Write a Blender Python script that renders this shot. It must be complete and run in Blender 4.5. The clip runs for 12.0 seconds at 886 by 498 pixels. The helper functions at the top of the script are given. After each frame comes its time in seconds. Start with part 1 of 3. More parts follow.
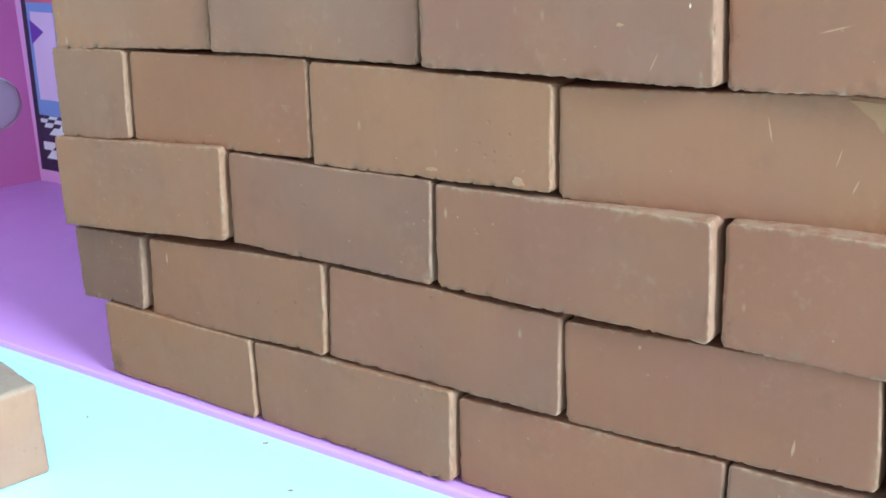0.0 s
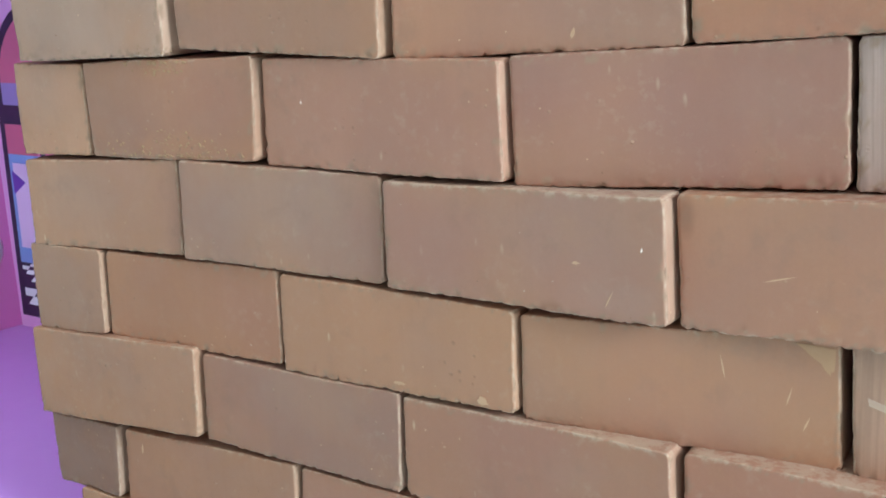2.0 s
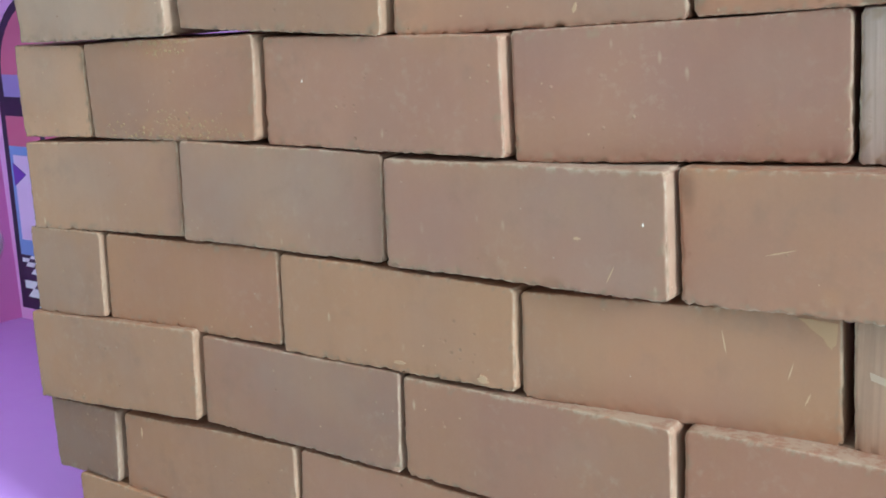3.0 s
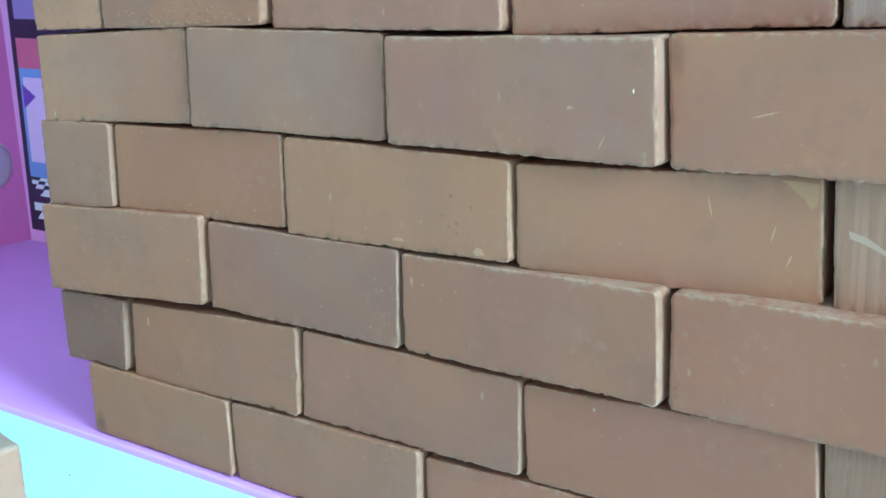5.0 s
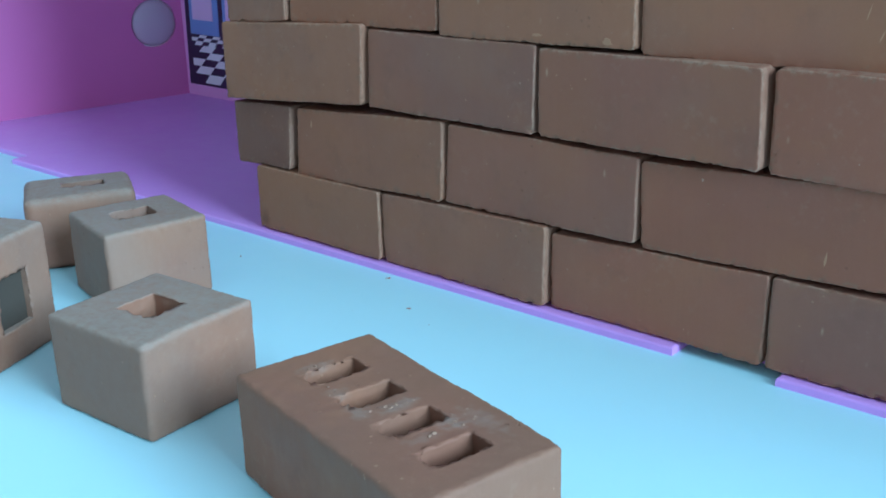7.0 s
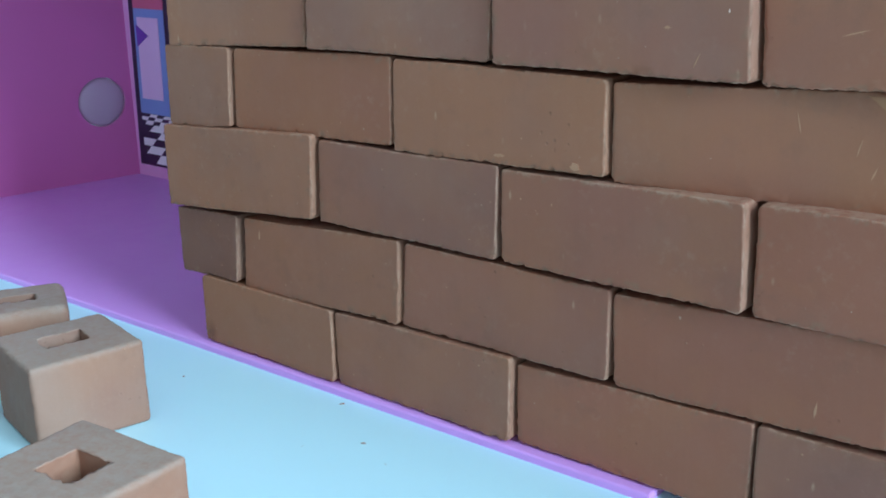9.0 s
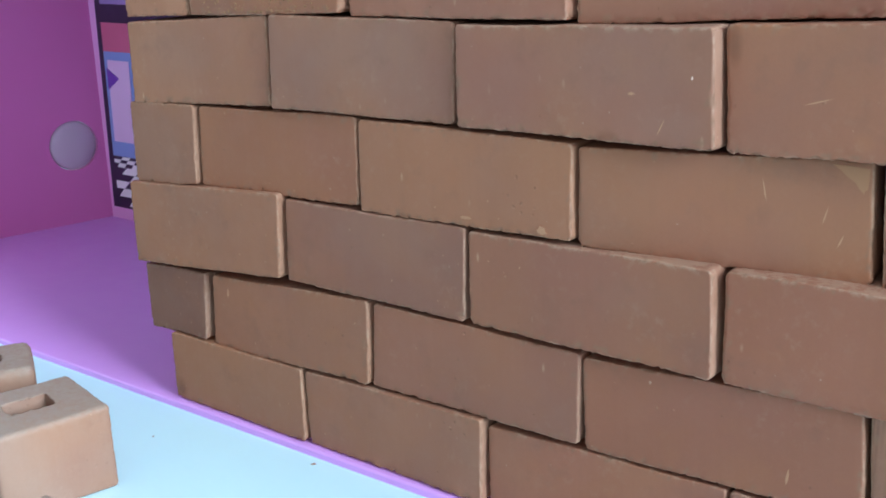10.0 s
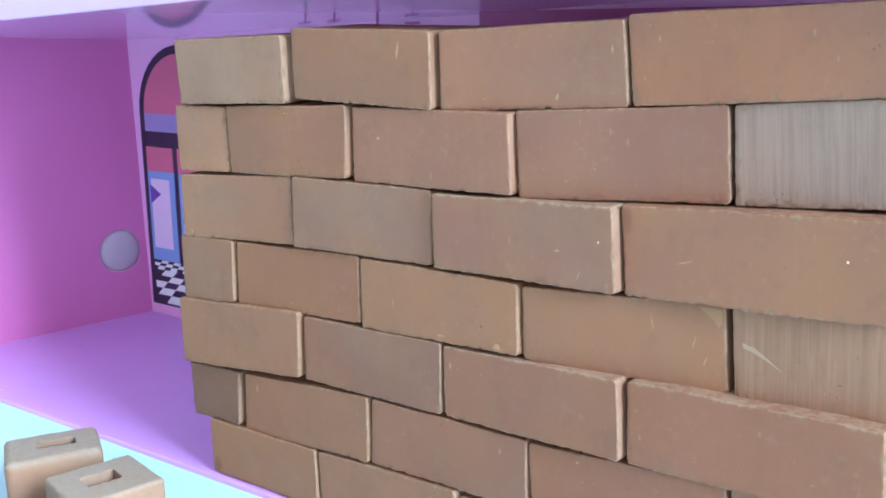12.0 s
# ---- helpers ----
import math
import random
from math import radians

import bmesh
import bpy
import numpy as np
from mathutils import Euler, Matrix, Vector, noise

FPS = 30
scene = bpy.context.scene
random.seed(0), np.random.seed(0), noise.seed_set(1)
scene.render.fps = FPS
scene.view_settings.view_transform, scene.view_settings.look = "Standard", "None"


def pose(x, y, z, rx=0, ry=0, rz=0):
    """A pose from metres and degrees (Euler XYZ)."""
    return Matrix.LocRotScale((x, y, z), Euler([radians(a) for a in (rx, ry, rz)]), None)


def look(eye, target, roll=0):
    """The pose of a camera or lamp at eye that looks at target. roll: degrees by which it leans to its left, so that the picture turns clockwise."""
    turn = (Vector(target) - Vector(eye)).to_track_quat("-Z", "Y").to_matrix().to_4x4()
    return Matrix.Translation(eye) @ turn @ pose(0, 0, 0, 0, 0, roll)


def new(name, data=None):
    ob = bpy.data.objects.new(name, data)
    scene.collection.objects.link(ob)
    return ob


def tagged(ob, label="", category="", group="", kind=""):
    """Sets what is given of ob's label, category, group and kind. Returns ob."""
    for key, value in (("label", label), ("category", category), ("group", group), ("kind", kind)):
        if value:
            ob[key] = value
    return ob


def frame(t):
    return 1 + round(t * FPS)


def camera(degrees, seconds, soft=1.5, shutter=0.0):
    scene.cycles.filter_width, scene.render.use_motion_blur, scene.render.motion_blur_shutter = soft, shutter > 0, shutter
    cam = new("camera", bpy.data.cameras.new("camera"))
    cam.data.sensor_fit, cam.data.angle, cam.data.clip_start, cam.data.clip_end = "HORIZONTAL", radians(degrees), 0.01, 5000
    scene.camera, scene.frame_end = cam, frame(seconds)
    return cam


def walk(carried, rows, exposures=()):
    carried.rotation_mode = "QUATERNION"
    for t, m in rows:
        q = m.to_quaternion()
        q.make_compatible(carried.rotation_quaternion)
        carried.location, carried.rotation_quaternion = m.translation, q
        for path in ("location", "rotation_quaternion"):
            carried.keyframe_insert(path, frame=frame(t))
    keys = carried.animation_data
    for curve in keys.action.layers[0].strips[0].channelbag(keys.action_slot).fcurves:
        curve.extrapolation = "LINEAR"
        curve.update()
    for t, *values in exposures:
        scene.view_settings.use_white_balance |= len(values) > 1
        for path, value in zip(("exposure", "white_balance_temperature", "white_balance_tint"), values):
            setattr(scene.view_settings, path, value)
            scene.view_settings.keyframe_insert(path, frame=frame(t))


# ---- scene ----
cam = camera(43.52, 12.0, 1.8)
PATH = [
    (0, (-0.0146, -0.0009, 0.1652), (-1.0926, 1.5575, -0.4746), -1.69),
    (0.5, (-0.0146, 0.0012, 0.1642), (-1.0950, 1.5540, -0.4850), -2.01),
    (1, (-0.0093, 0.0091, 0.1864), (-1.1013, 1.5785, -0.4005), -1.95),
    (1.5, (-0.0086, 0.0072, 0.2018), (-1.0896, 1.6041, -0.3288), -2.31),
    (2, (-0.0108, 0.0051, 0.2005), (-1.0885, 1.6119, -0.3057), -2.38),
    (2.5, (-0.0094, 0.0056, 0.1978), (-1.0893, 1.6145, -0.2976), -2.38),
    (3, (-0.0105, 0.0040, 0.1937), (-1.0899, 1.6130, -0.3023), -2.19),
    (3.2, (-0.0111, 0.0053, 0.1906), (-1.0911, 1.6163, -0.2974), -1.94),
    (4.8, (-0.0072, -0.0011, 0.1770), (-1.0899, 1.5913, -0.3636), -1.61),
    (5, (-0.0010, -0.0072, 0.1734), (-1.0836, 1.5815, -0.3781), -1.58),
    (5.5, (0.0178, -0.0429, 0.1654), (-1.0907, 1.5101, -0.4341), -2.05),
    (6, (0.0309, -0.0671, 0.1476), (-1.1489, 1.4232, -0.4746), -1.70),
    (6.5, (0.0270, -0.0708, 0.1475), (-1.1814, 1.3836, -0.5039), -1.38),
    (7, (0.0273, -0.0578, 0.1476), (-1.1946, 1.3759, -0.5242), -1.26),
    (7.2, (0.0258, -0.0529, 0.1540), (-1.1777, 1.3964, -0.5175), -1.02),
    (8.8, (0.0095, -0.0327, 0.1641), (-1.1853, 1.4514, -0.4441), -0.92),
    (9, (0.0081, -0.0286, 0.1647), (-1.1832, 1.4598, -0.4399), -1.11),
    (9.5, (0.0075, -0.0244, 0.1694), (-1.1722, 1.4783, -0.4224), -1.61),
    (10, (0.0077, -0.0200, 0.1761), (-1.1660, 1.4936, -0.3998), -1.73),
    (10.5, (0.0074, -0.0265, 0.1967), (-1.1571, 1.5055, -0.3483), -1.89),
    (11, (0.0091, -0.0335, 0.2011), (-1.1376, 1.5286, -0.2940), -2.06),
    (11.5, (0.0366, -0.0532, 0.2094), (-1.1457, 1.4909, -0.2574), -2.19),
    (12, (0.0739, -0.0841, 0.2190), (-1.1373, 1.4411, -0.2358), -1.89),
]
# the clip's camera darkens and re-tints its picture on the way
EXPOSURE = [
    (0.0, 0.73, 6600, 12), (0.5, 0.54, 6750, 13), (1.0, 0.44, 7050, 21), (1.5, 0.60, 6850, 18), (2.0, 0.70, 6750, 15), (2.5, 0.70, 6650, 12), (3.2, 0.70, 6400, 9),
    (5.0, 0.75, 5600, -2), (5.5, 0.88, 5650, -7), (6.0, 0.82, 5600, -4), (6.5, 0.20, 5600, 6), (7.0, -0.40, 5550, 10), (8.8, -0.22, 6150, 18), (9.0, -0.18, 6300, 20),
    (9.5, 0.0, 6650, 25), (10.0, 0.20, 7000, 29), (10.5, 0.39, 7200, 28), (11.0, 0.56, 7150, 23), (11.5, 0.64, 6750, 19), (12.0, 0.73, 6400, 16),
]
walk(cam, [(t, look(eye, target, roll)) for t, eye, target, roll in PATH], EXPOSURE)
WINDOW_WATTS = 640.0

# ---- light: a bright room with one large window to the side ----
world = bpy.data.worlds.new("world")
scene.world = world
world.use_nodes = True
wn = world.node_tree
sky = wn.nodes.new("ShaderNodeTexSky")
sky.sky_type, sky.sun_disc = "NISHITA", False
sky.sun_elevation, sky.sun_rotation = radians(40), radians(60)
wn.nodes["Background"].inputs["Strength"].default_value = 0.1
wn.links.new(sky.outputs[0], wn.nodes["Background"].inputs["Color"])


def area_lamp(name, m, w, h, watts, colour):
    lamp = bpy.data.lights.new(name, "AREA")
    lamp.shape, lamp.size, lamp.size_y = "RECTANGLE", w, h
    lamp.energy, lamp.color = watts, colour
    ob = new(name, lamp)
    ob.matrix_world = m
    return ob


area_lamp("window_light", look((4.45, 0.10, 2.15), (-0.1, 0.15, 0.05)), 2.9, 2.1, WINDOW_WATTS, (0.545, 0.902, 1.03))


# ---- materials ----
class Nodes:
    """A small builder for node materials."""

    def __init__(self, name):
        self.m = bpy.data.materials.new(name)
        self.m.use_nodes = True
        self.t = self.m.node_tree
        self.b = self.t.nodes["Principled BSDF"]

    def put(self, target, v):
        if hasattr(v, "links"):
            self.t.links.new(v, target)
        elif isinstance(v, (tuple, list)) and len(v) == 3 and target.type == "RGBA":
            target.default_value = (*v, 1)
        else:
            target.default_value = v

    def node(self, kind, outs=0, settings=(), **ins):
        n = self.t.nodes.new(kind)
        for k, v in settings:
            if k == "operation":
                n.operation = v
            elif k == "data_type":
                n.data_type = v
            elif k == "blend_type":
                n.blend_type = v
            elif k == "attribute_name":
                n.attribute_name = v
            elif k == "feature":
                n.feature = v
        for k, v in ins.items():
            key = int(k[1:]) if k[0] == "i" and k[1:].isdigit() else k.replace("_", " ")
            self.put(n.inputs[key], v)
        return n.outputs[outs]

    def coords(self, scale=(1, 1, 1), shift=None):
        v = self.node("ShaderNodeTexCoord", "Object")
        if shift is not None:
            v = self.node("ShaderNodeVectorMath", 0, (("operation", "ADD"),), i0=v, i1=shift)
        return self.node("ShaderNodeMapping", 0, Vector=v, Scale=scale)

    def noise(self, vec, scale, detail=4.0, rough=0.55, outs=0):
        return self.node("ShaderNodeTexNoise", outs, Vector=vec, Scale=scale, Detail=detail, Roughness=rough)

    def ramp(self, v, lo, hi, a=0.0, b=1.0):
        n = self.t.nodes.new("ShaderNodeMapRange")
        self.put(n.inputs[0], v)
        for k, x in zip((1, 2, 3, 4), (lo, hi, a, b)):
            n.inputs[k].default_value = x
        return n.outputs[0]

    def math(self, op, a, b=0.0):
        return self.node("ShaderNodeMath", 0, (("operation", op),), i0=a, i1=b)

    def mix(self, f, a, b, blend="MIX"):
        n = self.t.nodes.new("ShaderNodeMix")
        n.data_type, n.blend_type = "RGBA", blend
        self.put(n.inputs[0], f), self.put(n.inputs[6], a), self.put(n.inputs[7], b)
        return n.outputs[2]

    def bump(self, h, strength, distance, normal=None):
        n = self.t.nodes.new("ShaderNodeBump")
        n.inputs["Strength"].default_value, n.inputs["Distance"].default_value = strength, distance
        self.put(n.inputs["Height"], h)
        if normal is not None:
            self.put(n.inputs["Normal"], normal)
        return n.outputs[0]

    def done(self, colour, rough, normal=None, spec=0.5):
        self.put(self.b.inputs["Base Color"], colour)
        self.put(self.b.inputs["Roughness"], rough)
        self.b.inputs["Specular IOR Level"].default_value = spec
        if normal is not None:
            self.put(self.b.inputs["Normal"], normal)
        return self.m


def clay(name, wirecut=False):
    """Fired clay: the body colour is each brick's own, mottled grey and ochre, with pits, drag marks and worn arrises."""
    n = Nodes(name)
    info = n.t.nodes.new("ShaderNodeObjectInfo")
    shift = n.math("MULTIPLY", info.outputs["Random"], 7.0)
    v = n.coords((1, 1, 1), shift)
    body = info.outputs["Color"]
    big, mid = n.noise(v, 20, 1), n.noise(v, 95, 5)
    fine = n.noise(v, 1500, 6, 0.65)
    shifted = n.coords((1, 1, 1), n.math("ADD", shift, 3.1))
    k = 0.35 if wirecut else 1.0
    c = n.mix(n.ramp(big, 0.46, 0.68, 0, 0.42 * k), body, (0.265, 0.195, 0.172))
    c = n.mix(n.ramp(n.noise(shifted, 24, 1), 0.48, 0.70, 0, 0.45 * k), c, (0.40, 0.245, 0.145))
    c = n.mix(n.ramp(n.noise(shifted, 16, 1), 0.25, 0.45, 0.40 * k, 0), c, (0.375, 0.20, 0.15))
    c = n.mix(n.ramp(mid, 0.55, 0.78, 0, 0.22 * k), c, (0.42, 0.28, 0.17))
    drag = n.noise(n.coords((700, 700, 14), shift), 1.0, 2)
    if wirecut:
        # torn grooves of uneven width, washed out in patches
        fine_drag = n.noise(n.coords((1500, 1500, 11), shift), 1.0, 4, 0.7)
        drag = n.mix(n.ramp(n.noise(v, 60, 3), 0.40, 0.62, 0.25, 0.95), drag, fine_drag)
    c = n.mix(0.55 if wirecut else 0.03, c, n.ramp(drag, 0.25, 0.75, 0.30, 0.78), "OVERLAY")
    c = n.mix(0.05, c, n.ramp(fine, 0.3, 0.7, 0.25, 0.75), "OVERLAY")
    dot = n.node("ShaderNodeTexVoronoi", "Distance", Vector=v, Scale=230.0, Randomness=1.0)
    gate = n.ramp(n.noise(v, 60, 2), 0.53, 0.62)
    speck = n.math("MULTIPLY", n.ramp(dot, 0.05, 0.11, 1, 0), gate)
    c = n.mix(n.math("MULTIPLY", speck, 0.55), c, (0.50, 0.40, 0.28))
    for key, shade in (("ochre", (0.41, 0.24, 0.14)), ("ash", (0.325, 0.268, 0.235)), ("char", (0.20, 0.11, 0.065)), ("rose", (0.335, 0.19, 0.165))):
        a = n.node("ShaderNodeAttribute", "Fac", (("attribute_name", key),))
        c = n.mix(n.math("MULTIPLY", a, n.ramp(mid, 0.3, 0.7, 0.5, 0.9)), c, shade)
    c = n.mix(1.0, c, (0.957, 0.558, 0.456), "MULTIPLY")
    # pale scuffs and dust in patches, and darker fired clouds
    scuff = n.math("MULTIPLY", n.ramp(n.noise(v, 330, 5, 0.68), 0.53, 0.68), n.ramp(n.noise(shifted, 46, 3), 0.48, 0.66, 0.10, 1.0))
    c = n.mix(n.math("MULTIPLY", scuff, 0.12 if wirecut else 0.20), c, (0.46, 0.255, 0.172))
    cloud = n.math("MULTIPLY", n.ramp(n.noise(shifted, 150, 4, 0.6), 0.52, 0.66), n.ramp(n.noise(v, 38, 2), 0.45, 0.62))
    c = n.mix(n.math("MULTIPLY", cloud, 0.25), c, (0.20, 0.088, 0.058))
    nick = n.node("ShaderNodeTexVoronoi", "Distance", Vector=n.coords((210, 210, 70), shift), Scale=1.0, Randomness=1.0)
    nicks = n.math("MULTIPLY", n.ramp(nick, 0.06, 0.13, 1, 0), n.ramp(n.noise(v, 75, 2), 0.56, 0.65))
    c = n.mix(n.math("MULTIPLY", nicks, 0.45), c, (0.622, 0.351, 0.223))
    pit = n.node("ShaderNodeTexVoronoi", "Distance", Vector=v, Scale=330.0, Randomness=1.0)
    pits = n.math("MULTIPLY", n.ramp(pit, 0.10, 0.20, 1, 0), n.ramp(n.noise(v, 40, 2), 0.60, 0.70))
    c = n.mix(n.math("MULTIPLY", pits, 0.45), c, (0.178, 0.0798, 0.0485))
    wear = n.node("ShaderNodeAttribute", "Fac", (("attribute_name", "wear"),))
    worn = n.ramp(n.math("ADD", wear, n.ramp(n.noise(v, 330, 6, 0.7), 0.42, 0.58)), 1.0, 2.0)
    # end faces are mixed paler: side light put into the colour
    cut = n.node("ShaderNodeAttribute", "Fac", (("attribute_name", "cut"),))
    c = n.mix(n.math("MULTIPLY", cut, n.ramp(mid, 0.3, 0.7, 0.15, 0.42)), c, (0.505, 0.282, 0.192))
    c = n.mix(n.math("MULTIPLY", worn, 0.5), c, (0.503, 0.303, 0.213))
    # chipped spots turn dark brown, their shade put into the colour
    chip = n.node("ShaderNodeAttribute", "Fac", (("attribute_name", "chip"),))
    c = n.mix(n.math("MULTIPLY", chip, 0.75), c, (0.281, 0.128, 0.0776))
    # slot dust, and the cool light on half bricks' tops as a grey colour
    dust = n.node("ShaderNodeAttribute", "Fac", (("attribute_name", "dust"),))
    c = n.mix(n.math("MULTIPLY", dust, n.ramp(n.noise(v, 420, 5, 0.7), 0.30, 0.62, 0.45, 1.0)), c, (0.35, 0.248, 0.203))
    b = n.bump(fine, 0.04, 0.0003)
    b = n.bump(mid, 0.06, 0.0010, b)
    b = n.bump(drag, 0.4 if wirecut else 0.015, 0.0005, b)
    b = n.bump(n.math("SUBTRACT", speck, n.math("MULTIPLY", pits, 1.5)), 0.4, 0.0005, b)
    return n.done(c, n.ramp(mid, 0.3, 0.7, 0.62, 0.82), b, 0.35)


def plastic(name, base, rough=0.35, vary=0.10, bump=0.05):
    n = Nodes(name)
    v = n.coords()
    big, fine = n.noise(v, 14, 3), n.noise(v, 700, 4)
    c = n.mix(n.ramp(big, 0.35, 0.7, 0, vary), base, tuple(x * 0.72 for x in base))
    c = n.mix(n.ramp(fine, 0.62, 0.8, 0, 0.25), c, tuple(min(1, x * 1.15) for x in base))
    return n.done(c, n.ramp(n.noise(v, 90, 4), 0.3, 0.7, rough - 0.06, rough + 0.10), n.bump(fine, bump, 0.0003), 0.5)


def paint(name, base, rough=0.6, scale=3.0):
    n = Nodes(name)
    v = n.coords()
    c = n.mix(n.ramp(n.noise(v, scale, 4), 0.35, 0.7, 0, 0.35), base, tuple(x * 0.86 for x in base))
    return n.done(c, rough, n.bump(n.noise(v, scale * 90, 4), 0.1, 0.002))


def glossy(name, base, rough):
    """Smooth moulded plastic, clouded a little."""
    n = Nodes(name)
    return n.done(n.mix(n.ramp(n.noise(n.coords(), 9, 3), 0.35, 0.7, 0, 0.3), base, tuple(x * 0.9 for x in base)), rough)


CEILING = glossy("glossy_lilac_plastic", (0.80, 0.42, 0.76), 0.07)
CLAY = clay("fired_clay")
WIRECUT = clay("wirecut_clay", True)
PINK = plastic("pink_plastic", (0.79, 0.345, 0.83), 0.34)
PINK_WALL = plastic("pink_wall_plastic", (0.77, 0.176, 0.466), 0.40)
LILAC = plastic("lilac_print", (0.918, 0.383, 0.718), 0.45)
TABLE = plastic("white_laminate", (0.592, 0.83, 0.902), 0.42, 0.05, 0.04)
PLUG = plastic("grey_lilac_plastic", (0.622, 0.447, 0.563), 0.4)
INK = plastic("dark_ink", (0.0444, 0.0149, 0.0534), 0.5)
SKYINK = plastic("rose_ink", (0.74, 0.138, 0.252), 0.5, 0.5)
CLOUD = plastic("dusk_blue_ink", (0.385, 0.234, 0.533), 0.5, 0.6)
BLUE = plastic("blue_ink", (0.237, 0.319, 0.66), 0.5)
PALE = plastic("pale_lilac_ink", (0.858, 0.532, 0.795), 0.5, 0.3)
WHITEINK = plastic("white_ink", (0.92, 0.83, 0.854), 0.5)
VIOLET = plastic("violet_ink", (0.192, 0.0479, 0.407), 0.5)
PLUM = plastic("plum_ink", (0.533, 0.106, 0.349), 0.5, 0.3)
CRIMSON = plastic("crimson_ink", (0.50, 0.075, 0.26), 0.5, 0.3)
WALLPAINT = paint("room_paint", (0.46, 0.455, 0.45))
FLOORWOOD = paint("room_floor", (0.30, 0.23, 0.16), 0.5)


# ---- mesh helpers ----
def part(name, bm, material, parent=None, label=""):
    me = bpy.data.meshes.new(name)
    bm.to_mesh(me)
    bm.free()
    me.materials.append(material)
    ob = new(name, me)
    ob.parent = parent
    return tagged(ob, label)


def box_bm(x0, x1, y0, y1, z0, z1, bevel=0.0):
    bm = bmesh.new()
    bmesh.ops.create_cube(bm, size=1)
    for v in bm.verts:
        v.co = ((x0 + x1) / 2 + v.co.x * (x1 - x0), (y0 + y1) / 2 + v.co.y * (y1 - y0), (z0 + z1) / 2 + v.co.z * (z1 - z0))
    if bevel:
        bmesh.ops.bevel(bm, geom=bm.edges[:], offset=bevel, segments=3, profile=0.5, affect="EDGES")
        for f in bm.faces:
            f.smooth = f.calc_area() < 4 * bevel * max(x1 - x0, y1 - y0, z1 - z0)
    return bm


def plate_bm(outline, z0, z1, bevel=0.0):
    """A plate of a plan outline (x, y) between two heights."""
    bm = bmesh.new()
    f = bm.faces.new([bm.verts.new((x, y, z0)) for x, y in outline])
    out = bmesh.ops.extrude_face_region(bm, geom=[f])
    for v in out["geom"]:
        if isinstance(v, bmesh.types.BMVert):
            v.co.z = z1
    bmesh.ops.recalc_face_normals(bm, faces=bm.faces[:])
    if bevel:
        top = [e for e in bm.edges if all(abs(v.co.z - z1) < 1e-6 for v in e.verts)]
        bmesh.ops.bevel(bm, geom=top, offset=bevel, segments=3, profile=0.5, affect="EDGES")
    return bm


def cuts(length, extra=(), step=1.9):
    """Grid lines along one side of a brick, in mm: dense at the arrises."""
    ends = [0, 0.25, 0.6, 1.1, 1.8, 2.8]
    inner = list(np.linspace(2.8, length - 2.8, max(2, round((length - 5.6) / step)) + 1)[1:-1])
    lines = ends + [length - e for e in ends] + [a for a in inner if all(abs(a - b) > 0.6 * step for b in extra)] + list(extra)
    return sorted(set(round(a, 4) for a in lines))


